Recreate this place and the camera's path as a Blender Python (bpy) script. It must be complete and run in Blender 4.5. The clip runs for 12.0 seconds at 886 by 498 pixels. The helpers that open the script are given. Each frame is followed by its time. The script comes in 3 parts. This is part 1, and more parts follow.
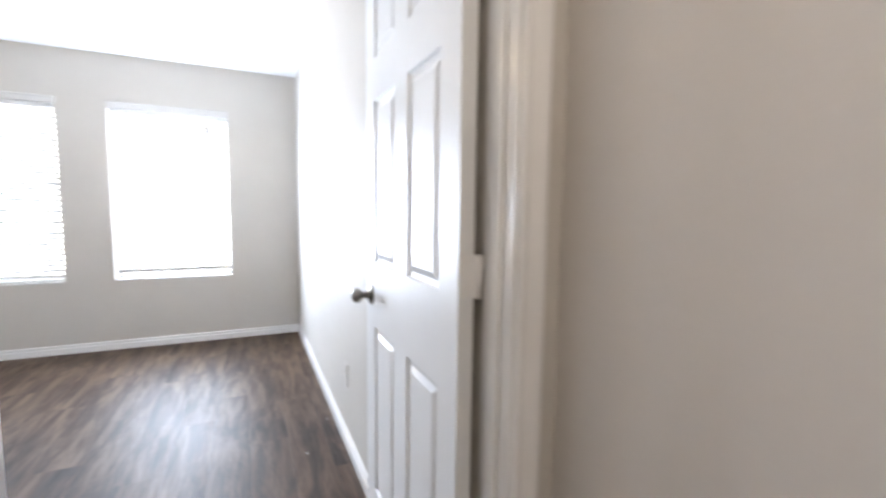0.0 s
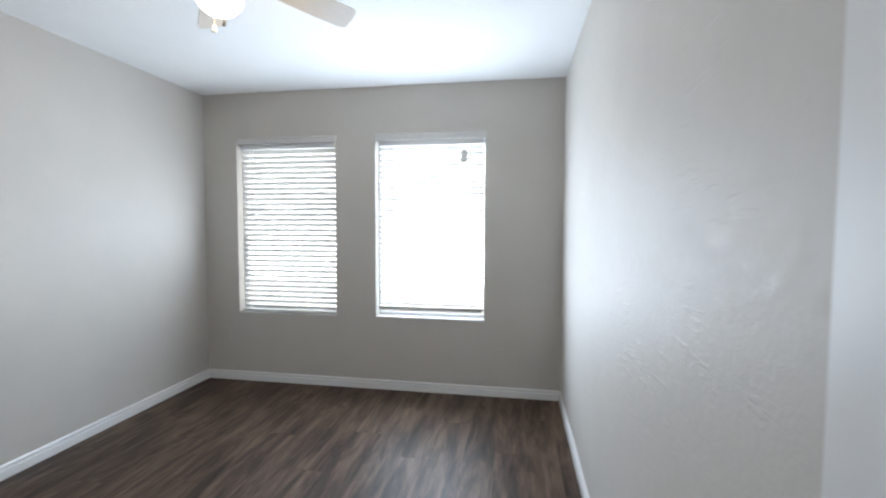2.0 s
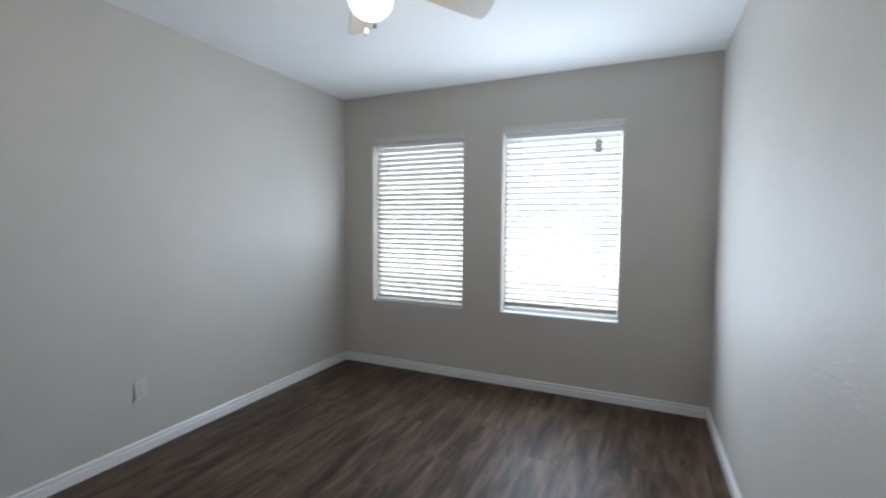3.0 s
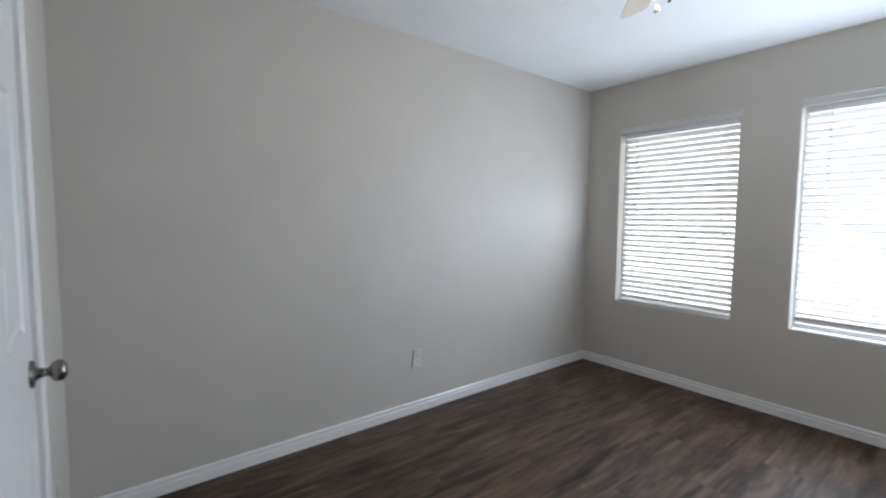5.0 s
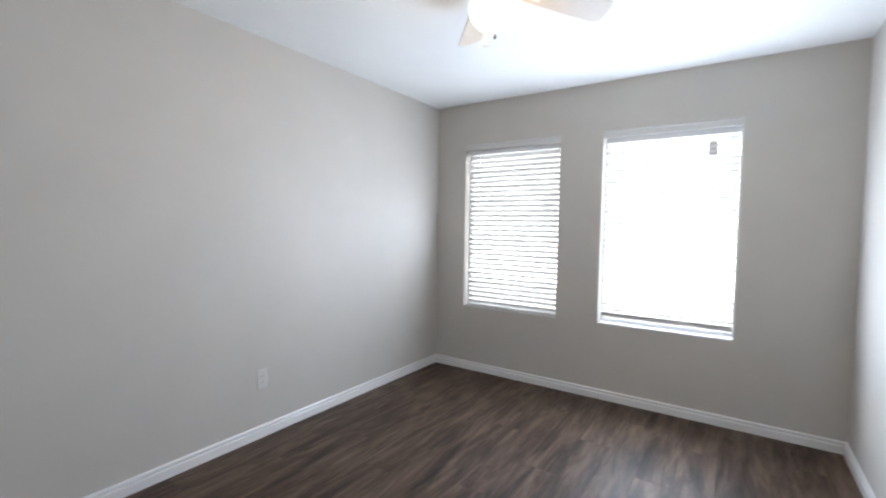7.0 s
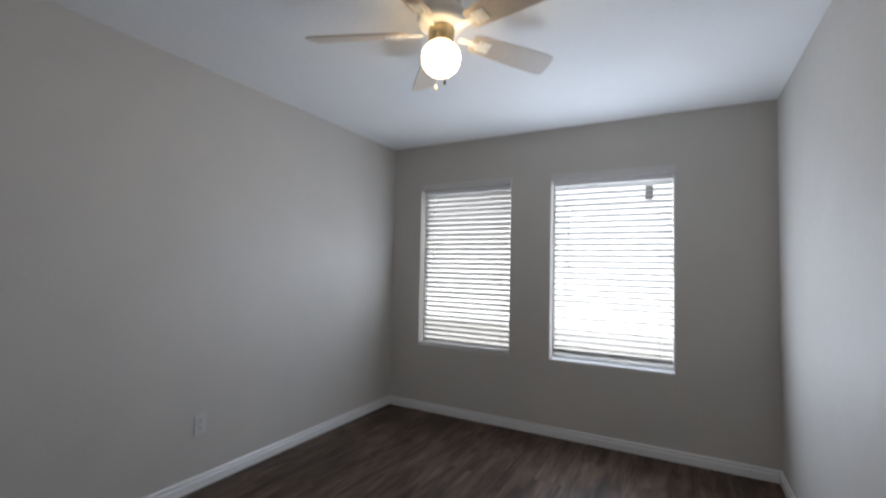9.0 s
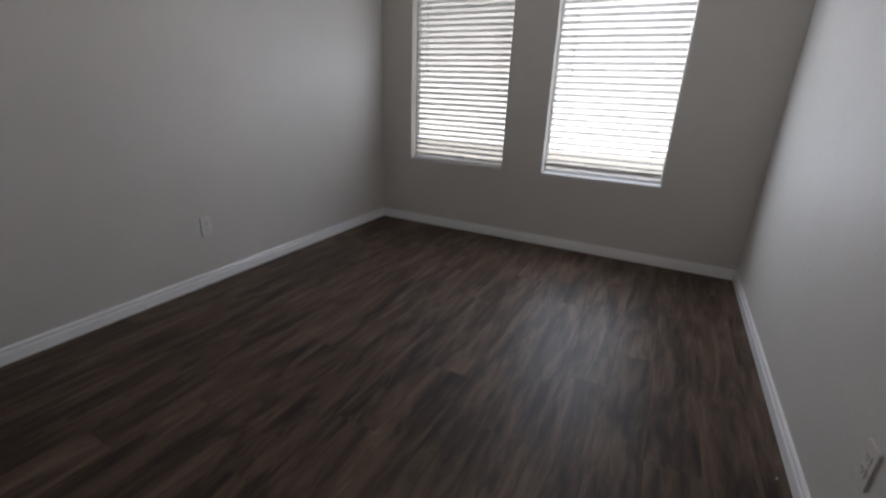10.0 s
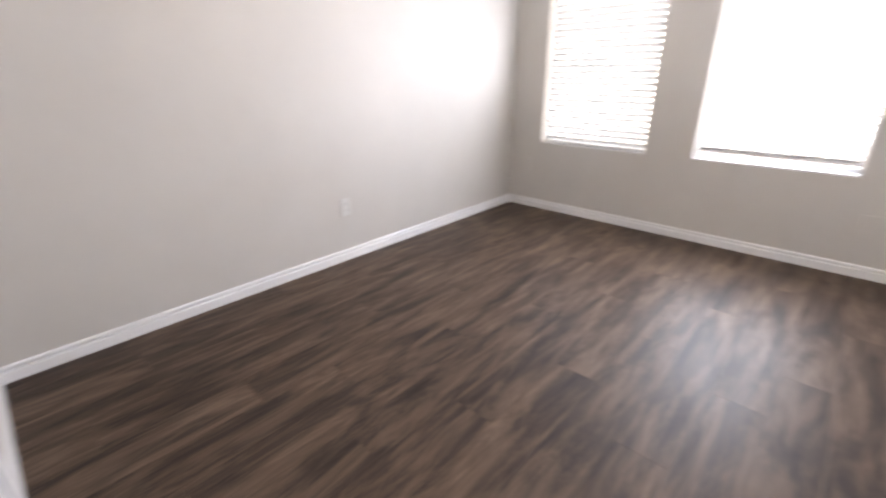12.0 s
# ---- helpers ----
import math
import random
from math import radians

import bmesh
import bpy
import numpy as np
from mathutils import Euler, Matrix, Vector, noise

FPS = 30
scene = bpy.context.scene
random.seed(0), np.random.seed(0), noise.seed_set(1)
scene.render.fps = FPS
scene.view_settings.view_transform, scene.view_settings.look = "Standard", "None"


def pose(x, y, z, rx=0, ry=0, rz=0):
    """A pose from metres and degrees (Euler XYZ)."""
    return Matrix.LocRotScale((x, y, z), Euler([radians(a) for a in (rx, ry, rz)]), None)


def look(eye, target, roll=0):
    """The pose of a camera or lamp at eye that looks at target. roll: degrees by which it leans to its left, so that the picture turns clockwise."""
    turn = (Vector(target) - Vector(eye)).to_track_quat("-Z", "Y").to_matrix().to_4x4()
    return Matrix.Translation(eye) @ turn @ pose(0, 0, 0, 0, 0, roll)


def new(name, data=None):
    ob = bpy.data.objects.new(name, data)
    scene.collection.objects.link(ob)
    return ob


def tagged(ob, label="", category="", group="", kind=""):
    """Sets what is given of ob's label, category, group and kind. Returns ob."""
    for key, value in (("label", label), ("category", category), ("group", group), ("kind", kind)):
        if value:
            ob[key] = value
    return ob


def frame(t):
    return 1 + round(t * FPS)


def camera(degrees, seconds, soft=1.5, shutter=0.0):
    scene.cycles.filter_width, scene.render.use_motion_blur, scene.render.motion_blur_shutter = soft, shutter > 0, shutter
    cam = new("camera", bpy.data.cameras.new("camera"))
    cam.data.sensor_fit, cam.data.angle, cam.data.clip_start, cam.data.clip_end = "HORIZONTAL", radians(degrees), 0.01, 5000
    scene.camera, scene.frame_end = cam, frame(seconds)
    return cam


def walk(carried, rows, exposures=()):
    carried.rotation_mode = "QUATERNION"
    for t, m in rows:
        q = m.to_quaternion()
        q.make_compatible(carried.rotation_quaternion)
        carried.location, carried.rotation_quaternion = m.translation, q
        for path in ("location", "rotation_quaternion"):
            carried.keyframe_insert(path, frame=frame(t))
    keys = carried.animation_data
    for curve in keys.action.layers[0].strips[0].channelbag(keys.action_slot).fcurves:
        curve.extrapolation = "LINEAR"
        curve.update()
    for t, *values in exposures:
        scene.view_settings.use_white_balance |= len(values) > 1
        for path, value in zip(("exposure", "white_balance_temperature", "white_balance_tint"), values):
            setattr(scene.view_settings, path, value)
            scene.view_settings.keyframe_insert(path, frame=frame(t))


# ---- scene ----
cam = camera(91.0, 12.0, soft=2.2, shutter=0.5)
PATH = [
    (0, (2.554, -4.437, 1.218), (3.371, -2.62, 1.038), 0.7),
    (0.5, (2.634, -4.079, 1.274), (2.994, -2.121, 1.084), 1.4),
    (1, (2.638, -3.712, 1.3), (2.803, -1.721, 1.198), 0.2),
    (1.5, (2.654, -3.494, 1.341), (2.559, -1.499, 1.234), 0.3),
    (2, (2.645, -3.384, 1.339), (2.318, -1.414, 1.232), 0.2),
    (2.5, (2.598, -3.36, 1.335), (2.063, -1.437, 1.211), 0.5),
    (3, (2.544, -3.369, 1.321), (1.719, -1.551, 1.196), 0.4),
    (3.5, (2.469, -3.394, 1.319), (1.402, -1.707, 1.184), 0.2),
    (5.5, (2.328, -3.517, 1.303), (0.694, -2.373, 1.158), 0.5),
    (6, (2.339, -3.507, 1.314), (0.734, -2.32, 1.183), 0.5),
    (6.5, (2.368, -3.479, 1.328), (0.953, -2.071, 1.207), 0.6),
    (7, (2.402, -3.465, 1.326), (1.286, -1.808, 1.222), 0.9),
    (7.5, (2.426, -3.453, 1.333), (1.42, -1.725, 1.264), 0.7),
    (7.7, (2.46, -3.444, 1.355), (1.452, -1.717, 1.413), 0.2),
    (9.3, (2.438, -3.475, 1.278), (1.503, -1.712, 1.141), 1.5),
    (9.5, (2.43, -3.481, 1.263), (1.527, -1.731, 0.915), 1.8),
    (10, (2.418, -3.488, 1.203), (1.579, -1.809, 0.513), 2.2),
    (10.5, (2.413, -3.497, 1.168), (1.59, -1.878, 0.329), 2.3),
    (11, (2.402, -3.495, 1.178), (1.599, -1.855, 0.362), 1.9),
    (11.5, (2.38, -3.466, 1.198), (1.559, -1.804, 0.448), 0.4),
    (12, (2.355, -3.45, 1.19), (1.085, -2.104, 0.431), -0.7),
]
# the look up at the fan between the second and the third stretch
GAP = [(4.4, (2.395, -3.465, 1.31), (1.0, -2.03, 1.165), 0.3), (8.4, (2.455, -3.463, 1.33), (1.48, -1.73, 1.55), 0.9)]
ROWS = sorted(PATH + GAP)
EXPOSURES = [(0, 1.87, 6500, 11), (0.5, 1.57, 6450, 9), (1.0, 1.28, 6500, 9), (1.5, 0.92, 6500, 8), (2.0, 0.72, 6500, 7), (2.5, 0.45, 6500, 7), (3.0, 0.24, 6450, 7), (3.5, 0.12, 6450, 7), (5.5, 0.72, 6500, 9), (6.5, 1.02, 6500, 10),
             (7.0, 0.88, 6550, 10), (7.5, 0.56, 6500, 10), (7.7, 0.52, 6500, 10), (9.3, -0.50, 6600, 11), (9.7, -0.74, 6600, 11), (10.0, -0.45, 6900, 14), (10.5, 0.28, 7150, 20), (11.0, 1.02, 7250, 20), (11.5, 1.42, 7250, 19), (12.0, 1.55, 7250, 18)]
walk(cam, [(t, look(eye, target, roll)) for t, eye, target, roll in ROWS], EXPOSURES)

# ---- light ----
world = bpy.data.worlds.new("sky")
world.use_nodes = True
scene.world = world
wn = world.node_tree
sky = wn.nodes.new("ShaderNodeTexSky")
sky.sky_type, sky.sun_disc = "NISHITA", False
sky.sun_elevation, sky.sun_rotation = radians(55), radians(180)
wn.links.new(sky.outputs[0], wn.nodes["Background"].inputs[0])
wn.nodes["Background"].inputs[1].default_value = 0.12


# sun behind the house: it lights the ground outside, not the room
sun = new("sun", bpy.data.lights.new("sun", "SUN"))
sun.data.energy, sun.data.angle, sun.data.color = 4.0, radians(0.5), (1.0, 0.96, 0.9)
sun.matrix_world = look((0, -20, 28.6), (0, 0, 0))


def area_lamp(name, m, w, h, watts, spread=180):
    d = bpy.data.lights.new(name, "AREA")
    d.shape, d.size, d.size_y, d.energy, d.color, d.spread = "RECTANGLE", w, h, watts, (0.72, 0.84, 1.03), radians(spread)
    ob = new(name, d)
    ob.matrix_world = m
    return ob


# lamps standing in for sky light in the openings: these fall on the reveals and the backs of the slats
for (x0, x1), watts in (((0.308, 1.192), 1.5), ((1.530, 2.412), 5.0)):
    area_lamp("window_reveal_light", pose((x0 + x1) / 2, 0.078, 1.302, -90, 0, 0), x1 - x0 - 0.004, 1.424, watts)
# lamps added before the blinds, tilted up as slats, room edge up, throw light
area_lamp("window_daylight_fill", pose(0.750, -0.035, 1.28, -98, 0, 0), 0.84, 0.40, 4.2)
for z, watts in ((0.80, 13.0), (1.22, 8.0), (1.62, 6.0)):
    area_lamp("window_daylight_fill", pose(1.971, -0.035, z, -102, 0, 0), 0.84, 0.28, watts)

# ---- materials ----


def mat(name, colour, rough=0.5, metal=0.0, spec=0.5):
    m = bpy.data.materials.new(name)
    m.use_nodes = True
    b = m.node_tree.nodes["Principled BSDF"]
    b.inputs["Base Color"].default_value = (*colour, 1)
    b.inputs["Roughness"].default_value, b.inputs["Metallic"].default_value = rough, metal
    b.inputs["Specular IOR Level"].default_value = spec
    return m, m.node_tree, b


def node(nt, kind, **values):
    n = nt.nodes.new(kind)
    for key, v in values.items():
        n.inputs[key].default_value = v
    return n


def ramp(nt, fac, stops):
    r = nt.nodes.new("ShaderNodeValToRGB")
    while len(r.color_ramp.elements) < len(stops):
        r.color_ramp.elements.new(0.5)
    for e, (p, c) in zip(r.color_ramp.elements, stops):
        e.position, e.color = p, (*c, 1)
    nt.links.new(fac, r.inputs[0])
    return r.outputs[0]


def noise_out(nt, vec, scale, detail=4.0, rough=0.55, distort=0.0):
    n = node(nt, "ShaderNodeTexNoise", Scale=scale, Detail=detail, Roughness=rough, Distortion=distort)
    nt.links.new(vec, n.inputs["Vector"])
    return n.outputs["Fac"]


def bump(nt, b, height, strength, distance):
    n = node(nt, "ShaderNodeBump", Strength=strength, Distance=distance)
    nt.links.new(height, n.inputs["Height"])
    nt.links.new(n.outputs[0], b.inputs["Normal"])


def mix_rgb(nt, fac, a, b, how="MIX"):
    n = nt.nodes.new("ShaderNodeMix")
    n.data_type, n.blend_type = "RGBA", how
    for sock, v in ((n.inputs[0], fac), (n.inputs[6], a), (n.inputs[7], b)):
        if isinstance(v, (int, float)):
            sock.default_value = v
        elif isinstance(v, tuple):
            sock.default_value = (*v, 1)
        else:
            nt.links.new(v, sock)
    return n.outputs[2]


def arithmetic(nt, op, a, b):
    n = nt.nodes.new("ShaderNodeMath")
    n.operation = op
    for sock, v in zip(n.inputs, (a, b)):
        if isinstance(v, (int, float)):
            sock.default_value = v
        else:
            nt.links.new(v, sock)
    return n.outputs[0]


def painted_wall(name, colour, rough, scale=260.0, depth=0.0006, blotch=0.03, spec=0.5, strokes=0.0):
    """Rolled paint over a sprayed texture: fine orange peel, wider trowel waves, faint scuffs."""
    m, nt, b = mat(name, colour, rough, spec=spec)
    pos = nt.nodes.new("ShaderNodeNewGeometry").outputs["Position"]
    fine, wide = noise_out(nt, pos, scale * 0.35, 3), noise_out(nt, pos, 2.2, 5, 0.6)
    mid = noise_out(nt, pos, 26, 4, 0.6, 0.4)
    low, high = [tuple(c * k for c in colour) for k in (1 - blotch, 1 + blotch)]
    nt.links.new(ramp(nt, wide, ((0.3, low), (0.7, high))), b.inputs["Base Color"])
    h = arithmetic(nt, "ADD", arithmetic(nt, "MULTIPLY", fine, 0.5), arithmetic(nt, "MULTIPLY", mid, 1.2))
    if strokes:
        # trowel strokes left by patching, lying level, in loose groups
        mp = nt.nodes.new("ShaderNodeMapping")
        mp.inputs["Scale"].default_value = (1, 4, 22)
        nt.links.new(pos, mp.inputs["Vector"])
        ridge = ramp(nt, noise_out(nt, mp.outputs[0], 2.2, 5, 0.6, 0.15), ((0.55, (0, 0, 0)), (0.66, (1, 1, 1))))
        where = ramp(nt, noise_out(nt, pos, 1.9, 2), ((0.48, (0, 0, 0)), (0.62, (1, 1, 1))))
        h = arithmetic(nt, "ADD", h, arithmetic(nt, "MULTIPLY", arithmetic(nt, "MULTIPLY", ridge, where), strokes))
    bump(nt, b, h, 0.5, depth * 3)
    nt.links.new(ramp(nt, mid, ((0.3, (rough - 0.08,) * 3), (0.7, (rough + 0.08,) * 3))), b.inputs["Roughness"])
    return m


def wood_plank():
    """Dark vinyl plank: long streaks, cloudy worn light areas, knots, each plank cut from another place of the print."""
    m, nt, b = mat("dark_vinyl_plank", (0.1, 0.07, 0.05), 0.5, spec=0.2)
    tc, info = nt.nodes.new("ShaderNodeTexCoord"), nt.nodes.new("ShaderNodeObjectInfo")
    shift = nt.nodes.new("ShaderNodeVectorMath")
    shift.operation = "MULTIPLY_ADD"
    nt.links.new(info.outputs["Random"], shift.inputs[0])
    shift.inputs[1].default_value = (37.0, 91.0, 53.0)
    nt.links.new(tc.outputs["Object"], shift.inputs[2])

    def stretched(sx, sy, scale, detail, rough, distort=0.0):
        mp = nt.nodes.new("ShaderNodeMapping")
        mp.inputs["Scale"].default_value = (sx, sy, 1)
        nt.links.new(shift.outputs[0], mp.inputs["Vector"])
        return noise_out(nt, mp.outputs[0], scale, detail, rough, distort)

    cloud = stretched(1.0, 0.16, 10.5, 6, 0.68, 0.7)
    streak = stretched(1.0, 0.10, 30.0, 5, 0.6, 0.5)
    grain = stretched(1.0, 0.05, 190.0, 3, 0.6)
    base = ramp(nt, cloud, ((0.34, (0.032, 0.0212, 0.0160)), (0.45, (0.058, 0.0382, 0.0276)), (0.54, (0.098, 0.0655, 0.046)), (0.68, (0.148, 0.101, 0.070))))
    lines = ramp(nt, streak, ((0.36, (0.52, 0.50, 0.51)), (0.48, (0.92, 0.92, 0.92)), (0.66, (1.32, 1.28, 1.24))))
    c = mix_rgb(nt, 0.62, base, lines, "MULTIPLY")
    c = mix_rgb(nt, 0.25, c, ramp(nt, grain, ((0.3, (0.6, 0.6, 0.6)), (0.7, (1.25, 1.25, 1.25)))), "MULTIPLY")
    tone = ramp(nt, info.outputs["Random"], ((0.0, (0.99, 0.98, 0.97)), (0.5, (1.01, 1.0, 0.99)), (1.0, (1.04, 1.02, 1.0))))
    nt.links.new(mix_rgb(nt, 1.0, c, tone, "MULTIPLY"), b.inputs["Base Color"])
    nt.links.new(ramp(nt, streak, ((0.3, (0.52,) * 3), (0.7, (0.42,) * 3))), b.inputs["Roughness"])
    bump(nt, b, arithmetic(nt, "ADD", streak, arithmetic(nt, "MULTIPLY", grain, 0.5)), 0.35, 0.0008)
    return m


def gloss_paint(name, colour, rough):
    """Brushed semi-gloss enamel: faint brush drag and a little grime."""
    m, nt, b = mat(name, colour, rough)
    pos = nt.nodes.new("ShaderNodeNewGeometry").outputs["Position"]
    drag, grime = noise_out(nt, pos, 120, 3), noise_out(nt, pos, 5, 5, 0.65)
    nt.links.new(ramp(nt, grime, ((0.25, tuple(c * 0.96 for c in colour)), (0.7, colour))), b.inputs["Base Color"])
    bump(nt, b, drag, 0.05, 0.0003)
    return m


def brushed_metal(name, colour, rough):
    m, nt, b = mat(name, colour, rough, 1.0)
    tc = nt.nodes.new("ShaderNodeTexCoord").outputs["Object"]
    n = noise_out(nt, tc, 180, 3)
    nt.links.new(ramp(nt, n, ((0.3, (rough - 0.06,) * 3), (0.7, (rough + 0.1,) * 3))), b.inputs["Roughness"])
    return m


def simple(name, colour, rough=0.5, metal=0.0):
    m, nt, b = mat(name, colour, rough, metal)
    tc = nt.nodes.new("ShaderNodeTexCoord").outputs["Object"]
    n = noise_out(nt, tc, 40, 4)
    nt.links.new(ramp(nt, n, ((0.3, tuple(c * 0.93 for c in colour)), (0.7, colour))), b.inputs["Base Color"])
    return m


WALL = painted_wall("greige_wall_paint", (0.563, 0.532, 0.490), 0.52)
EASTWALL = painted_wall("greige_patched_wall_paint", (0.563, 0.532, 0.490), 0.58, spec=0.35, strokes=0.9)
HALLWALL = painted_wall("hall_wall_paint", (0.60, 0.565, 0.53), 0.55)
CEIL = painted_wall("white_ceiling_texture", (0.85, 0.85, 0.84), 0.8, 150, 0.0011, 0.02)
TRIM = gloss_paint("white_trim_enamel", (0.82, 0.81, 0.80), 0.22)
DOORPAINT = gloss_paint("white_door_enamel", (0.76, 0.76, 0.76), 0.42)
PLANK = wood_plank()
SUBFLOOR = simple("dark_underlay", (0.02, 0.018, 0.016), 0.9)
VALANCE = simple("off_white_valance", (0.62, 0.605, 0.585), 0.45)
SLAT = simple("white_slat_vinyl", (0.82, 0.82, 0.81), 0.4)
CORD = simple("white_cord", (0.75, 0.74, 0.72), 0.8)
VINYL = simple("white_window_vinyl", (0.78, 0.79, 0.80), 0.35)
PLATE = simple("white_plate_plastic", (0.64, 0.63, 0.60), 0.35)
SLOT = simple("dark_slot", (0.03, 0.03, 0.03), 0.6)
NICKEL = brushed_metal("satin_nickel", (0.24, 0.225, 0.205), 0.26)
BLADE = simple("pale_fan_blade", (0.52, 0.45, 0.37), 0.45)
FANBODY = simple("white_fan_enamel", (0.80, 0.78, 0.73), 0.3)
BRASS = brushed_metal("pale_brass", (0.62, 0.50, 0.30), 0.3)
CHAINFOB = simple("dark_bronze_fob", (0.035, 0.03, 0.026), 0.4)
STICKER = simple("grey_paper_sticker", (0.80, 0.79, 0.76), 0.7)
STICKINK = simple("sticker_print", (0.42, 0.40, 0.39), 0.7)
CHIP = simple("white_paint_chip", (0.75, 0.74, 0.70), 0.7)
GROUND = simple("pale_concrete", (0.55, 0.54, 0.51), 0.9)

GLASS, gnt, gb = mat("window_glass", (1, 1, 1), 0.02)
gb.inputs["Transmission Weight"].default_value, gb.inputs["IOR"].default_value = 1.0, 1.45


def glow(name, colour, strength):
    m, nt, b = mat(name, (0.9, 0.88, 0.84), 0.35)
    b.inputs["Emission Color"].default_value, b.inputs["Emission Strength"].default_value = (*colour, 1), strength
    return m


GLOBE = glow("lit_opal_glass", (1.0, 0.76, 0.46), 15.0)
HALLGLOBE = glow("lit_hall_glass", (1.0, 0.88, 0.75), 14.0)

# emission for the backdrop sheet, so the gaps between slats turn white
GLARE = glow("glowing_backdrop_sheet", (0.93, 0.97, 1.0), 1.7)

# ---- building helpers ----


def part(name, bm, material, parent=None, label="", smooth=False):
    me = bpy.data.meshes.new(name)
    bm.normal_update()
    bm.to_mesh(me)
    bm.free()
    me.materials.append(material)
    if smooth:
        for p in me.polygons:
            p.use_smooth = True
    ob = new(name, me)
    if parent:
        ob.parent = parent
    return tagged(ob, label)


def again(name, source, parent, m):
    """Another object on the same mesh."""
    ob = new(name, source.data)
    ob.parent = parent
    ob.matrix_local = m
    return ob


def empty(name, m=None):
    ob = new(name)
    ob.empty_display_size = 0.05
    if m:
        ob.matrix_world = m
    return ob


def box(bm, x0, x1, y0, y1, z0, z1, bevel=0.0, segments=2):
    made = bmesh.ops.create_cube(bm, size=1.0)["verts"]
    bmesh.ops.transform(bm, matrix=Matrix.LocRotScale(((x0 + x1) / 2, (y0 + y1) / 2, (z0 + z1) / 2), None, (x1 - x0, y1 - y0, z1 - z0)), verts=made)
    if bevel:
        edges = {e for v in made for e in v.link_edges}
        bmesh.ops.bevel(bm, geom=list(edges), offset=bevel, segments=segments, affect="EDGES", profile=0.5)
    return made


def box_bm(*a, **k):
    bm = bmesh.new()
    box(bm, *a, **k)
    return bm


def turned(profile, steps=32, m=None):
    """A lathe body: (radius, height) pairs round z."""
    bm = bmesh.new()
    rings = []
    for r, z in profile:
        if r < 1e-5:
            rings.append([bm.verts.new((0, 0, z))])
        else:
            rings.append([bm.verts.new((r * math.cos(2 * math.pi * i / steps), r * math.sin(2 * math.pi * i / steps), z)) for i in range(steps)])
    for a, b in zip(rings, rings[1:]):
        for i in range(steps):
            j = (i + 1) % steps
            if len(a) == 1 and len(b) > 1:
                bm.faces.new((a[0], b[j], b[i]))
            elif len(b) == 1 and len(a) > 1:
                bm.faces.new((a[i], a[j], b[0]))
            elif len(a) > 1:
                bm.faces.new((a[i], a[j], b[j], b[i]))
    bmesh.ops.recalc_face_normals(bm, faces=bm.faces)
    if m:
        bm.transform(m)
    return bm


def extruded(profile, length, m):
    """A closed profile of (depth, height) drawn along x, then put in place by m."""
    bm = bmesh.new()
    a = [bm.verts.new((0, d, h)) for d, h in profile]
    b = [bm.verts.new((length, d, h)) for d, h in profile]
    n = len(a)
    for i in range(n):
        bm.faces.new((a[i], a[(i + 1) % n], b[(i + 1) % n], b[i]))
    bm.faces.new(a)
    bm.faces.new(b[::-1])
    bmesh.ops.recalc_face_normals(bm, faces=bm.faces)
    bm.transform(m)
    return bm


# ---- the plan, metres ----
W, H = 3.0, 2.44
YS, YH = -3.655, -3.77          # room face and hall face of the south wall
HX0, HX1, HY = 1.95, 3.10, -5.6  # hall
TN = 0.15                        # north wall thickness
WIN = [(0.308, 1.192), (1.530, 2.412)]
SILL, HEAD = 0.586, 2.018
DX0, DX1, DH = 2.218, 3.012, 2.045   # entry opening
CX0, CX1 = 0.868, 1.678              # closet opening


def wall(name, boxes, material, label):
    bm = bmesh.new()
    for b in boxes:
        box(bm, *b)
    return tagged(part(name, bm, material), label, "wall", kind="structure")


# north wall in piers and bands round two window openings
(a0, a1), (b0, b1) = WIN
wall("wall_north", [(-0.12, a0, 0, TN, 0, H), (a1, b0, 0, TN, 0, H), (b1, W + 0.12, 0, TN, 0, H), (a0, a1, 0, TN, 0, SILL), (a0, a1, 0, TN, HEAD, H),
     (b0, b1, 0, TN, 0, SILL), (b0, b1, 0, TN, HEAD, H)], WALL, "greige painted wall with two window openings")
wall("wall_west", [(-0.12, 0, YS - 0.12, 0, 0, H)], WALL, "greige painted wall with light orange-peel texture")
wall("wall_east", [(W, W + 0.12, YS, 0, 0, H)], EASTWALL, "greige painted wall with uneven patched texture")
wall("wall_south", [(0, CX0, YH, YS, 0, H), (CX1, DX0, YH, YS, 0, H), (DX1, HX1 + 0.12, YH, YS, 0, H), (CX0, CX1, YH, YS, DH, H), (DX0, DX1, YH, YS, DH, H)],
     WALL, "greige painted wall with a closet door and an entry doorway")
wall("wall_hall_east", [(HX1, HX1 + 0.12, HY, YH, 0, H)], HALLWALL, "beige hall wall in warm lamp light")
wall("wall_hall_west", [(HX0 - 0.12, HX0, HY, YH, 0, H)], HALLWALL, "beige hall wall")
wall("wall_hall_end", [(HX0 - 0.12, HX1 + 0.12, HY - 0.12, HY, 0, H)], HALLWALL, "beige wall closing the hall")
wall("wall_closet", [(CX0 - 0.3, CX1 + 0.11, YH - 0.64, YH - 0.6, 0, H), (CX0 - 0.34, CX0 - 0.3, YH - 0.64, YH, 0, H), (CX1 + 0.11, CX1 + 0.148, YH - 0.64, YH, 0, H)], WALL, "plain walls of the closet behind its door")
tagged(part("ceiling", box_bm(-0.12, W + 0.12, YH, TN, H, H + 0.12), CEIL), "white textured ceiling of the empty bedroom", "ceiling", kind="structure")
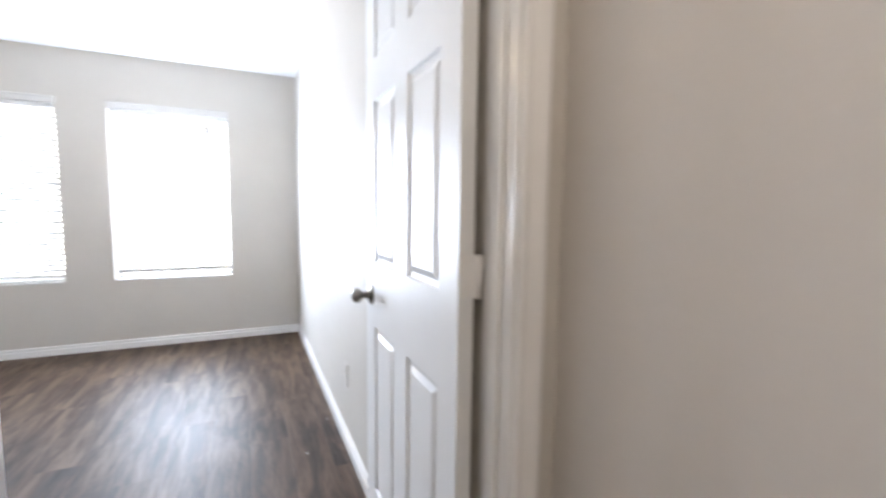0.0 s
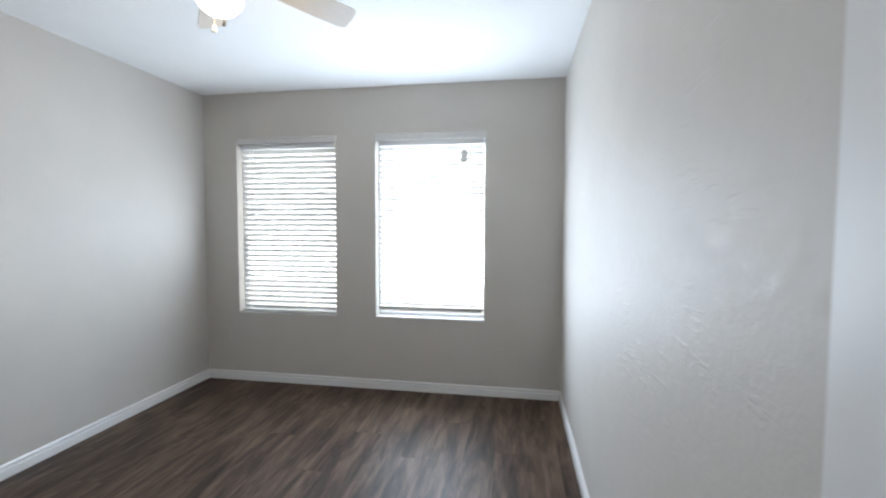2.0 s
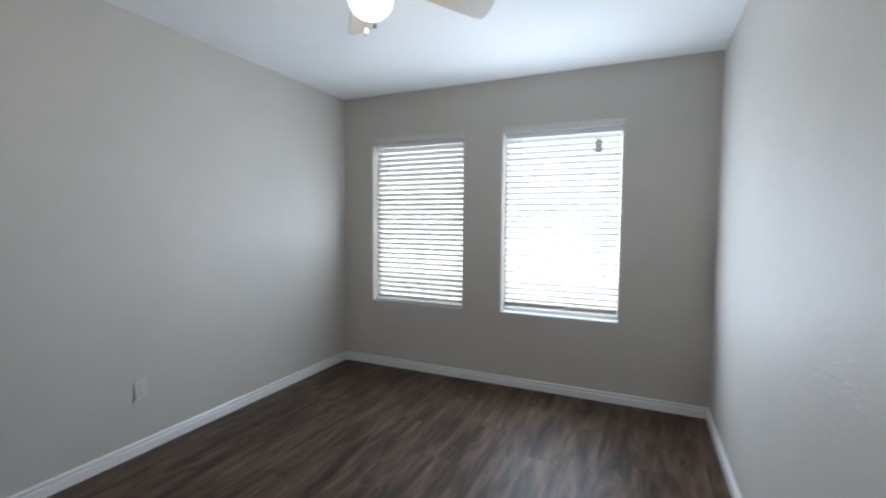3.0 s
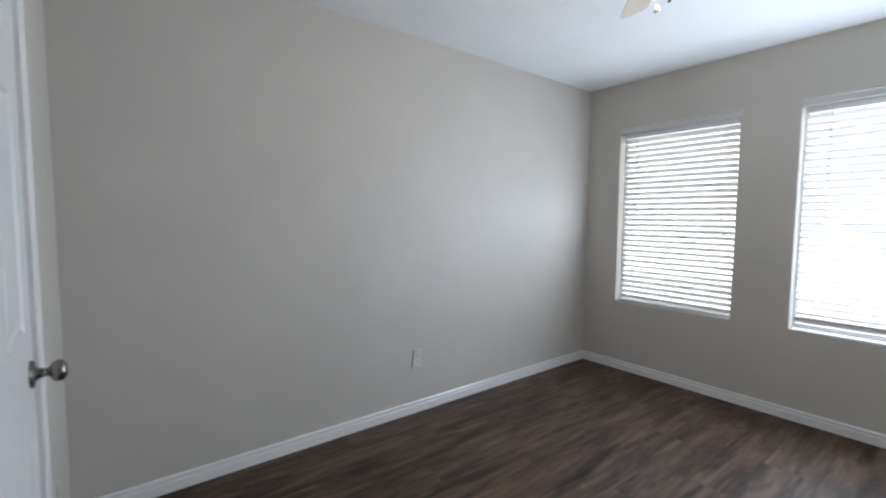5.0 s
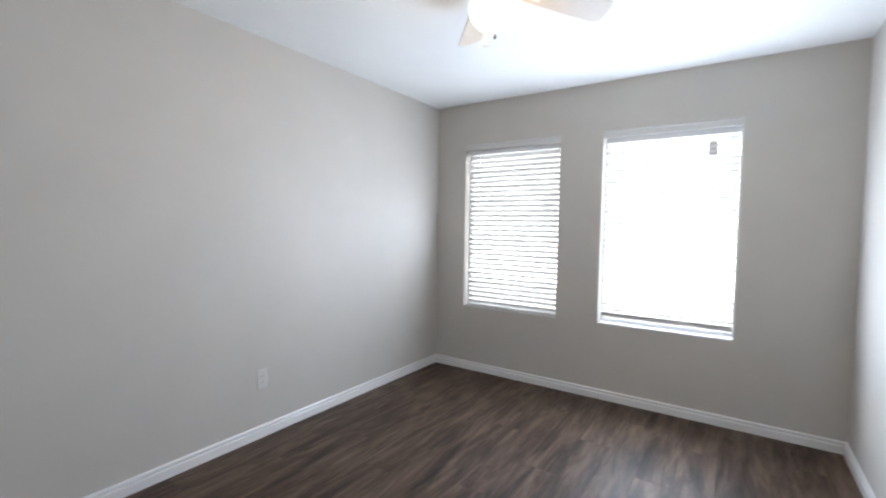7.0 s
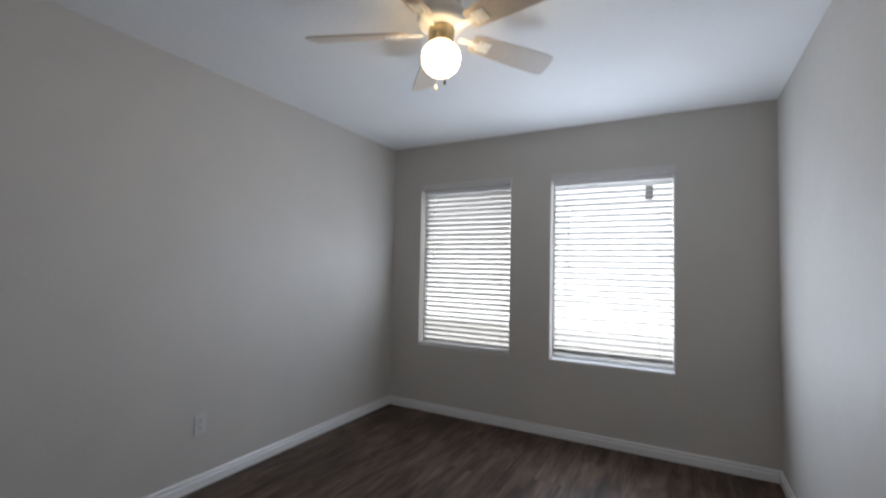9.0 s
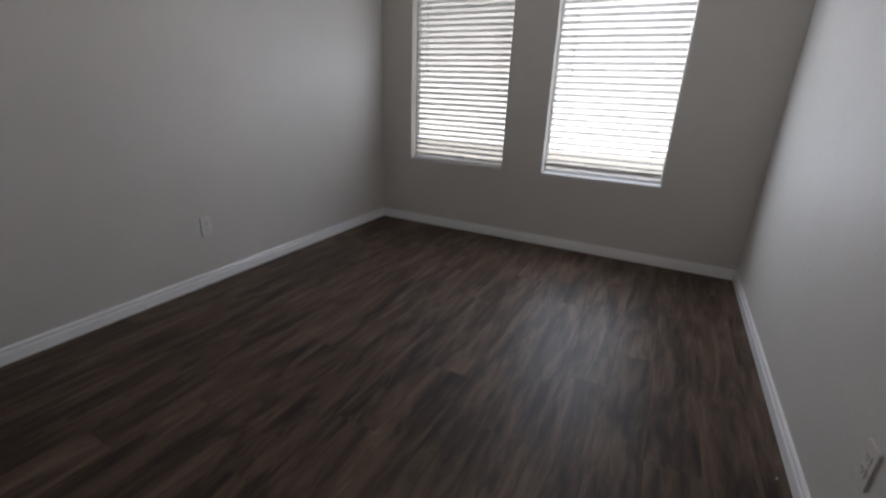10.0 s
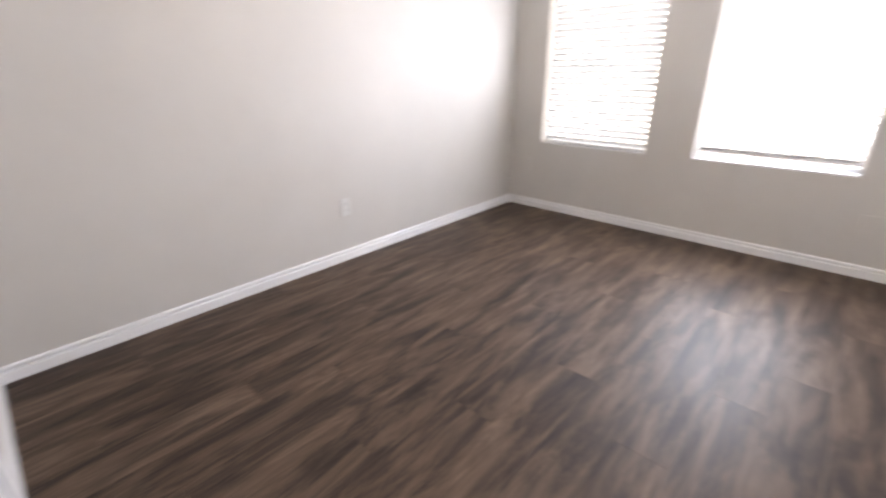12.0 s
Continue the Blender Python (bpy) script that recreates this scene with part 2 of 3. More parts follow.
tagged(part("ceiling_hall", box_bm(-0.12, HX1 + 0.12, HY - 0.12, YH - 0.001, H, H + 0.12), CEIL), "white textured hall ceiling", "ceiling", kind="structure")
tagged(part("ground", box_bm(-400, 400, -400, 600, -0.16, -0.0605), GROUND), "pale ground outside the windows", "ground", kind="structure")
# added sheet that glows itself, in place of a bright view outside
tagged(part("backdrop", box_bm(-16, 19, 7.0, 7.05, -0.06, 11), GLARE), "glowing backdrop sheet for the bright distance outside the windows", "backdrop", kind="structure")
floor = tagged(part("floor", box_bm(-0.1, HX1 + 0.1, HY - 0.1, TN, -0.06, -0.0045), SUBFLOOR), "dark brown wood-look vinyl plank floor", "floor", kind="structure")

# ---- baseboards: flat face with a stepped and rounded top ----
BASE = [(0, 0), (0.0145, 0), (0.0145, 0.0455), (0.0130, 0.0485), (0.0030, 0.0495), (0.0024, 0.0565), (0.0105, 0.0585), (0.0118, 0.0665), (0.0085, 0.0735), (0, 0.0755)]


def baseboard(x, y, turn, length):
    return tagged(part("baseboard", extruded(BASE, length, pose(x, y, 0, 0, 0, turn)), TRIM), "white moulded baseboard along the wall foot", "baseboard", kind="structure")


baseboard(W, 0, 180, W)                        # north
baseboard(0, 0, -90, -YS)                      # west
baseboard(W, YS, 90, -YS)                      # east
baseboard(0.0, YS, 0, CX0 - 0.062)             # south, between the corner and the closet
baseboard(CX1 + 0.062, YS, 0, DX0 - CX1 - 0.13)
baseboard(HX1, HY, 90, YH - HY)
baseboard(HX0, YH, -90, YH - HY)


# ---- casings and jambs ----
CASE = [(0, 0), (0.010, 0.0), (0.013, 0.004), (0.013, 0.012), (0.0105, 0.017), (0.0125, 0.030), (0.0165, 0.042), (0.0165, 0.052), (0.013, 0.057), (0, 0.057)]


def casing_set(name, x0, x1, top, y, side, label, right_leg=True):
    """Three mitre-free pieces round an opening, on the face y, standing out to side (+1 or -1)."""
    root = tagged(empty(name), label, "door casing", kind="structure")
    prof = [(h, d) for d, h in CASE]

    def leg(x, outward):
        bm = bmesh.new()
        lo = [bm.verts.new((x + outward * h, y + side * d, 0)) for h, d in prof]
        hi = [bm.verts.new((x + outward * h, y + side * d, top)) for h, d in prof]
        n = len(lo)
        for i in range(n):
            bm.faces.new((lo[i], lo[(i + 1) % n], hi[(i + 1) % n], hi[i]))
        bm.faces.new(lo)
        bm.faces.new(hi[::-1])
        bmesh.ops.recalc_face_normals(bm, faces=bm.faces)
        part("casing_leg", bm, TRIM, root)

    leg(x0 + 0.01, -1)
    if right_leg:
        leg(x1 - 0.01, 1)
    bm = bmesh.new()
    xa, xb = x0 - 0.047, x1 + (0.047 if right_leg else -0.01)
    lo = [bm.verts.new((xa, y + side * d, top + h)) for h, d in prof]
    hi = [bm.verts.new((xb, y + side * d, top + h)) for h, d in prof]
    n = len(lo)
    for i in range(n):
        bm.faces.new((lo[i], lo[(i + 1) % n], hi[(i + 1) % n], hi[i]))
    bm.faces.new(lo)
    bm.faces.new(hi[::-1])
    bmesh.ops.recalc_face_normals(bm, faces=bm.faces)
    part("casing_head", bm, TRIM, root)
    return root


def jamb_set(name, x0, x1, top, stop_y, label):
    root = tagged(empty(name), label, "door jamb", kind="structure")
    for x, out in ((x0, 1), (x1, -1)):
        part("jamb", box_bm(min(x, x + out * 0.016), max(x, x + out * 0.016), YH + 0.001, YS - 0.001, 0, top, bevel=0.001), TRIM, root)
        xs = (x + out * 0.0162, x + out * 0.0265)
        part("door_stop", box_bm(min(xs), max(xs), stop_y - 0.017, stop_y + 0.017, 0, top - 0.016, bevel=0.002), TRIM, root)
    part("head_jamb", box_bm(x0 + 0.017, x1 - 0.017, YH + 0.001, YS - 0.001, top - 0.016, top), TRIM, root)
    return root


casing_set("trim_entry_hall", DX0, DX1, DH, YH, -1, "white moulded casing round the entry doorway")
casing_set("trim_entry_room", DX0, DX1, DH, YS, 1, "white moulded casing round the entry doorway", right_leg=False)
casing_set("trim_closet", CX0, CX1, DH, YS, 1, "white moulded casing round the closet door")
jamb_set("trim_entry_jamb", DX0, DX1, DH, YS - 0.06, "white painted door jamb with hinge leaves")
jamb_set("trim_closet_jamb", CX0, CX1, DH, YS - 0.065, "white painted closet door jamb")


# ---- six-panel doors ----
def door_slab(width, height, thick, stile, mullion):
    """A moulded six-panel slab. x from the latch edge, z up, faces at y = 0 and y = -thick; sunken grooves round raised fields."""
    bm = bmesh.new()
    pw = (width - 2 * stile - mullion) / 2
    rows = [(0.225, 0.81), (1.025, 1.555), (1.685, height - 0.115)]
    cols = [(stile, stile + pw), (stile + pw + mullion, width - stile)]
    xs = [0, *[v for c in cols for v in c], width]
    zs = [0, *[v for r in rows for v in r], height]

    def quad(pts):
        bm.faces.new([bm.verts.new(p) for p in pts])

    for face, s in ((0.0, -1), (-thick, 1)):
        for i in range(5):
            for j in range(7):
                x0, x1, z0, z1 = xs[i], xs[i + 1], zs[j], zs[j + 1]
                if i in (1, 3) and j in (1, 3, 5):
                    steps = [(0, 0), (0.006, 0.007), (0.014, 0.0085), (0.020, 0.0085), (0.036, 0.002)]
                    for (m0, d0), (m1, d1) in zip(steps, steps[1:]):
                        o = [(x0 + m0, z0 + m0), (x1 - m0, z0 + m0), (x1 - m0, z1 - m0), (x0 + m0, z1 - m0)]
                        n = [(x0 + m1, z0 + m1), (x1 - m1, z0 + m1), (x1 - m1, z1 - m1), (x0 + m1, z1 - m1)]
                        for k in range(4):
                            l = (k + 1) % 4
                            quad([(o[k][0], face + s * d0, o[k][1]), (o[l][0], face + s * d0, o[l][1]), (n[l][0], face + s * d1, n[l][1]), (n[k][0], face + s * d1, n[k][1])])
                    m, d = steps[-1]
                    quad([(x0 + m, face + s * d, z0 + m), (x1 - m, face + s * d, z0 + m), (x1 - m, face + s * d, z1 - m), (x0 + m, face + s * d, z1 - m)])
                else:
                    quad([(x0, face, z0), (x1, face, z0), (x1, face, z1), (x0, face, z1)])
    quad([(0, 0, 0), (0, -thick, 0), (0, -thick, height), (0, 0, height)])
    quad([(width, 0, 0), (width, -thick, 0), (width, -thick, height), (width, 0, height)])
    quad([(0, 0, 0), (width, 0, 0), (width, -thick, 0), (0, -thick, 0)])
    quad([(0, 0, height), (width, 0, height), (width, -thick, height), (0, -thick, height)])
    bmesh.ops.remove_doubles(bm, verts=bm.verts, dist=0.0001)
    bmesh.ops.recalc_face_normals(bm, faces=bm.faces)
    return bm


def door_knob(parent, x, z, side_y, out):
    """Ball knob on a stepped round rose, standing out along y."""
    m = Matrix.Translation((x, side_y, z)) @ pose(0, 0, 0, -90 * out, 0, 0)
    knob = part("door_knob", turned([(0, 0.020), (0.0115, 0.020), (0.0105, 0.024), (0.010, 0.030), (0.0125, 0.0335), (0.019, 0.037), (0.0245, 0.0435), (0.0262, 0.051), (0.0245, 0.058), (0.0195, 0.0645), (0.012, 0.068), (0, 0.069)], 36, m), NICKEL, parent, "satin nickel ball knob", True)
    part("rose", turned([(0, 0.0), (0.033, 0.0), (0.033, 0.004), (0.030, 0.0075), (0.020, 0.009), (0.0145, 0.012), (0.0125, 0.020), (0, 0.020)], 36, m), NICKEL, knob, "round satin nickel rose", True)
    return knob


def door(name, width, m, label, knobs):
    root = tagged(empty(name, m), label, "door", kind="structure")
    part("door_slab", door_slab(width, 2.02, 0.035, 0.1 if width > 0.7 else 0.09, 0.11), DOORPAINT, root, "white six-panel moulded slab")
    for out in knobs:
        door_knob(root, 0.062, 0.912, 0.0 if out > 0 else -0.035, out)
    part("latch_plate", box_bm(-0.0015, 0.0003, -0.029, -0.006, 0.885, 0.94, bevel=0.0005), NICKEL, root)
    return root


# entry door: hinged at the east jamb, standing open along the east wall
entry = door("door_1", 0.735, pose(2.973, -2.925, 0.012, 0, 0, -90), "white six-panel door standing open against the wall", (-1,))
for hz in (0.30, 1.07, 1.80):
    hinge = part("hinge", turned([(0, -0.045), (0.0055, -0.045), (0.0055, 0.045), (0, 0.045)], 14, pose(0.7415, 0.010, hz)), TRIM, entry, "white painted butt hinge", True)
    part("door_leaf", box_bm(0.7352, 0.7372, -0.033, 0.008, hz - 0.0445, hz + 0.0445, bevel=0.0004), TRIM, hinge)
    part("jamb_leaf", box_bm(0.7445, 0.7790, 0.0208, 0.0228, hz - 0.0445, hz + 0.0445, bevel=0.0004), TRIM, hinge)
    for dz in (-0.03, 0.0, 0.03):
        part("screw", turned([(0, 0.0), (0.0035, 0.0), (0.003, 0.001), (0, 0.0013)], 10, Matrix.Translation((0.7372, -0.017 + 0.006 * (dz == 0), hz + dz)) @ pose(0, 0, 0, 0, 90, 0)), TRIM, hinge)

# closet door: shut, knob beside the west corner
closet = door("door_2", 0.77, pose(0.888, YS + 0.001, 0.012), "white six-panel closet door, closed", (1,))

# ---- windows: fixed vinyl units ----


def window(name, x0, x1):
    root = tagged(empty(name, pose((x0 + x1) / 2, 0.085, SILL)), "white vinyl window flooded with daylight", "window", kind="structure")
    w, h = (x1 - x0) / 2, HEAD - SILL
    part("window_frame", box_bm(-w, -w + 0.013, 0, 0.055, 0, h, bevel=0.003), VINYL, root)
    part("window_frame", box_bm(w - 0.013, w, 0, 0.055, 0, h, bevel=0.003), VINYL, root)
    part("window_frame", box_bm(-w + 0.0132, w - 0.0132, 0, 0.055, h - 0.04, h, bevel=0.003), VINYL, root)
    part("window_frame", box_bm(-w + 0.0132, w - 0.0132, 0, 0.055, 0, 0.04, bevel=0.003), VINYL, root)
    pane = part("pane", box_bm(-w + 0.0135, w - 0.0135, 0.025, 0.029, 0.0405, h - 0.0405), GLASS, root)
    pane.visible_shadow = False
    # painted sill board lying on the opening's foot
    part("window_sill", box_bm(-w + 0.001, w - 0.001, -0.0845, -0.001, 0.0005, 0.012, bevel=0.003), TRIM, root, "white painted sill")
    return root


window("window_1", *WIN[0])
window("window_2", *WIN[1])


# ---- horizontal blinds ----
def slat_mesh(width):
    """One 50 mm slat, slightly crowned, with rounded edges."""
    n, half, t = 8, 0.025, 0.0028
    top = [(-half + 2 * half * i / n, 0.0022 * (1 - (2 * i / n - 1) ** 2)) for i in range(n + 1)]
    prof = [(d, z + t / 2 * (0.35 if i in (0, n) else 1)) for i, (d, z) in enumerate(top)] + [(d, z - t / 2 * (0.35 if i in (0, n) else 1)) for i, (d, z) in reversed(list(enumerate(top)))]
    return extruded(prof, width, pose(-width / 2, 0, 0))


def blind(x0, x1, bottom, tilt, pitch, wand, label):
    w = x1 - x0 - 0.012
    y, top = 0.032, HEAD - 0.045
    root = tagged(empty("window_blind", pose((x0 + x1) / 2, y, HEAD)), label, "window blind", group="bedroom window blinds")
    part("headrail", box_bm(-w / 2, w / 2, -0.022, 0.022, -0.045, -0.002, bevel=0.002), VINYL, root)
    # valance standing proud of the wall face, a little wider than the opening
    vw = (x1 - x0) / 2 + 0.014
    VAL = [(0, 0), (0.006, 0), (0.0105, 0.006), (0.0105, 0.040), (0.0135, 0.046), (0.0135, 0.050), (0.009, 0.055), (0, 0.055)]
    part("valance", extruded([(-d, h) for d, h in VAL], 2 * vw, pose(-vw, -y - 0.002, -0.007)), VALANCE, root, "white moulded blind valance")
    first = None
    z, k = -0.07, 0
    rng = random.Random(7)
    low = bottom - HEAD + 0.03
    while z > low:
        m = pose(rng.uniform(-0.001, 0.001), 0, z, tilt + rng.uniform(-1.5, 1.5), rng.uniform(-0.12, 0.12), 0)
        if first is None:
            first = part("slat", slat_mesh(w), SLAT, root)
            first.matrix_local = m
        else:
            again("slat", first, root, m)
        z, k = z - pitch, k + 1
    # slats gathered on the bottom rail
    zb = bottom - HEAD
    part("bottom_rail", box_bm(-w / 2, w / 2, -0.025, 0.025, zb, zb + 0.017, bevel=0.004), SLAT, root, "thick white bottom rail")
    for cx in (-w / 2 + 0.085, w / 2 - 0.085):
        for cy in (-0.0265, 0.0265):
            part("ladder_cord", box_bm(cx - 0.0012, cx + 0.0012, cy - 0.0008, cy + 0.0008, zb + 0.014, -0.045), CORD, root)
        part("rail_button", turned([(0, -0.004), (0.007, -0.004), (0.008, 0), (0, 0)], 12, pose(cx, 0, zb)), SLAT, root)
    if wand == "cord":
        cx, ln = w / 2 - 0.055, -0.80
        cord = part("pull_cord", box_bm(cx - 0.001, cx + 0.001, -0.030, -0.028, ln, -0.045), CORD, root)
        part("tassel", turned([(0, 0), (0.003, 0), (0.0065, -0.022), (0.006, -0.03), (0, -0.031)], 12, pose(cx, -0.029, ln)), CORD, cord, "small plastic tassel", True)
    part("tilt_wand", turned([(0, -0.05), (0.0035, -0.05), (0.0035, -0.66), (0.0055, -0.665), (0.0055, -0.70), (0, -0.703)], 6, pose(-w / 2 + 0.12, -0.031, 0)), CORD, root, "thin clear tilt wand")
    return root


blind(0.334, 1.188, SILL + 0.016, -38, 0.0435, "cord", "white faux-wood blind lowered to the sill, slats tilted")
second = blind(1.548, 2.404, SILL + 0.062, -24, 0.0445, "", "white faux-wood blind hung short of the sill, slats open")
for i in range(3):
    again("slat", next(c for c in second.children if c.name.startswith("slat")), second, pose(0, 0, SILL + 0.062 - HEAD + 0.021 + 0.0045 * i))


# a paper tag hanging on the front of the second blind, with lines of print too small to read
TX, TZ = 2.247 - (1.548 + 2.404) / 2, 1.878 - HEAD
tag = part("warning_tag", box_bm(TX - 0.027, TX + 0.027, -0.0325, -0.0318, TZ - 0.05, TZ + 0.05), STICKER, second, "small grey printed paper tag")
for k in range(0, 5, 2):
    part("print_bar", box_bm(TX - 0.019, TX + 0.019 - 0.006 * (k % 2), -0.0330, -0.0326, TZ - 0.036 + 0.016 * k, TZ - 0.031 + 0.016 * k), STICKINK, tag)


# ---- ceiling fan with light ----
def ceiling_fan(x, y):
    root = tagged(empty("ceiling_fan", pose(x, y, H)), "white hugger ceiling fan with pale blades and a lit globe", "ceiling fan")
    part("canopy", turned([(0, 0), (0.085, 0), (0.085, -0.012), (0.078, -0.026), (0.06, -0.032), (0, -0.032)], 40), FANBODY, root, "", True)
    part("motor_housing", turned([(0, -0.0325), (0.06, -0.0325), (0.098, -0.040), (0.108, -0.055), (0.108, -0.088), (0.098, -0.102), (0.066, -0.112), (0, -0.112)], 44), FANBODY, root, "white enamel motor housing", True)
    part("switch_cup", turned([(0, -0.1125), (0.052, -0.1125), (0.056, -0.118), (0.056, -0.150), (0.052, -0.178), (0.048, -0.184), (0, -0.184)], 36), BRASS, root, "pale brass light fitter", True)
    part("globe", turned([(0.046, -0.1845), (0.05, -0.19), (0.067, -0.198), (0.080, -0.216), (0.084, -0.242), (0.080, -0.27), (0.065, -0.294), (0.046, -0.31), (0.02, -0.317), (0, -0.318)], 44), GLOBE, root, "glowing opal glass globe", True)
    for k in range(5):
        m = pose(0, 0, 0, 0, 0, BLADE_TURN + 72 * k)
        tilt = pose(0, 0, -0.134, -18, 0, 0)
        bm = bmesh.new()
        outline = [(0.150, -0.040), (0.17, -0.049), (0.42, -0.062), (0.555, -0.065), (0.577, -0.062), (0.588, -0.050), (0.597, 0.0), (0.597, 0.045), (0.590, 0.058), (0.572, 0.064), (0.555, 0.065), (0.42, 0.062), (0.17, 0.049), (0.150, 0.040)]
        lo = [bm.verts.new((px, py, -0.003)) for px, py in outline]
        hi = [bm.verts.new((px, py, 0.003)) for px, py in outline]
        bm.faces.new(lo[::-1])
        bm.faces.new(hi)
        n = len(lo)
        for i in range(n):
            bm.faces.new((lo[i], lo[(i + 1) % n], hi[(i + 1) % n], hi[i]))
        bmesh.ops.bevel(bm, geom=[e for e in bm.edges if abs(e.verts[0].co.z - e.verts[1].co.z) < 1e-6], offset=0.0012, segments=1, affect="EDGES")
        bm.transform(m @ tilt)
        blade = part("blade", bm, BLADE, root, "pale washed fan blade")
        arm = bmesh.new()
        box(arm, 0.085, 0.185, -0.014, 0.014, -0.0095, -0.0045, bevel=0.002)
        box(arm, 0.180, 0.245, -0.030, 0.030, -0.0080, -0.0033, bevel=0.002)
        arm.transform(m @ tilt)
        part("blade_bracket", arm, FANBODY, blade)
        for sx, sy in ((0.2, -0.018), (0.2, 0.018), (0.232, 0)):
            part("screw", turned([(0, -0.0025), (0.004, -0.0015), (0.0045, 0), (0, 0)], 8, m @ tilt @ pose(sx, sy, -0.0078)), BRASS, blade)
    for dx, dy, end, mt, fob in ((0.026, -0.010, -0.338, CHAINFOB, "dark bronze pull fob"), (-0.024, 0.004, -0.352, FANBODY, "white pull fob")):
        bm = bmesh.new()
        z = -0.318
        while z > end:
            bmesh.ops.create_icosphere(bm, subdivisions=1, radius=0.0014, matrix=pose(dx, dy, z))
            z -= 0.0036
        chain = part("pull_chain", bm, BRASS, root, "thin beaded pull chain", True)
        k = 1.0 if mt is CHAINFOB else 1.9
        part("pull_fob", turned([(0, 0), (0.0022 * k, -0.001), (0.0036 * k, -0.012), (0.0056 * k, -0.024), (0.0054 * k, -0.027), (0, -0.028)], 14, pose(dx, dy, end)), mt, chain, fob, True)
    return root


BLADE_TURN = 57
ceiling_fan(1.545, -1.875)


# ---- hall ceiling light, seen only as a warm glint ----
hall_light = tagged(empty("hall_ceiling_light", pose(2.5, -4.75, H)), "small warm flush dome light on the hall ceiling", "ceiling light")
part("base", turned([(0, 0), (0.14, 0), (0.14, -0.018), (0, -0.018)], 36), FANBODY, hall_light, "", True)
part("dome", turned([(0.13, -0.0185), (0.128, -0.04), (0.10, -0.07), (0.05, -0.088), (0, -0.092)], 36), HALLGLOBE, hall_light, "lit glass dome", True)


# ---- wall plates ----
def wall_plate(m, label, material, kind_of="outlet"):
    """A plate on the plane y = 0 facing -y, centred on the origin."""
    root = tagged(empty("wall_outlet", m), label, "wall outlet", group="bedroom wall plates")
    part("cover_plate", box_bm(-0.035, 0.035, -0.0058, 0, -0.0575, 0.0575, bevel=0.0022), material, root)
    if kind_of == "outlet":
        for dz in (-0.0195, 0.0195):
            rec = part("receptacle", box_bm(-0.0165, 0.0165, -0.0075, -0.0055, dz - 0.014, dz + 0.014, bevel=0.0009), material, root)
            for sx, hh in ((-0.0062, 0.0045), (0.0062, 0.0036)):
                part("slot", box_bm(sx - 0.001, sx + 0.001, -0.0079, -0.0074, dz - 0.001, dz - 0.001 + 2 * hh), SLOT, rec)
            part("ground_slot", turned([(0, 0), (0.0022, 0), (0.0022, 0.0005), (0, 0.0005)], 10, Matrix.Translation((0, -0.0074, dz - 0.0075)) @ pose(0, 0, 0, 90, 0, 0)), SLOT, rec)
    screws = (0,) if kind_of == "outlet" else (-0.042, 0.042)
    for dz in screws:
        part("screw", turned([(0, 0), (0.0032, 0), (0.0028, 0.001), (0, 0.0014)], 12, Matrix.Translation((0, -0.0057, dz)) @ pose(0, 0, 0, 90, 0, 0)), PLATE, root)
    return root


wall_plate(pose(0, -1.884, 0.366, 0, 0, 90), "white duplex outlet on the wall above the baseboard", PLATE)
wall_plate(pose(0.186, 0, 0.395), "painted-over outlet plate beside the room corner", WALL, "blank")
wall_plate(pose(2.525, 0, 0.325), "painted-over blank plate under the window", WALL, "blank")
east_plate = wall_plate(pose(W, -2.262, 0.372, 0, 0, -90), "painted-over outlet with dark slots on the wall", WALL)
wall_plate(pose(0.50, YS, 0.37, 0, 0, 180), "white outlet on the wall beside the closet door", PLATE)


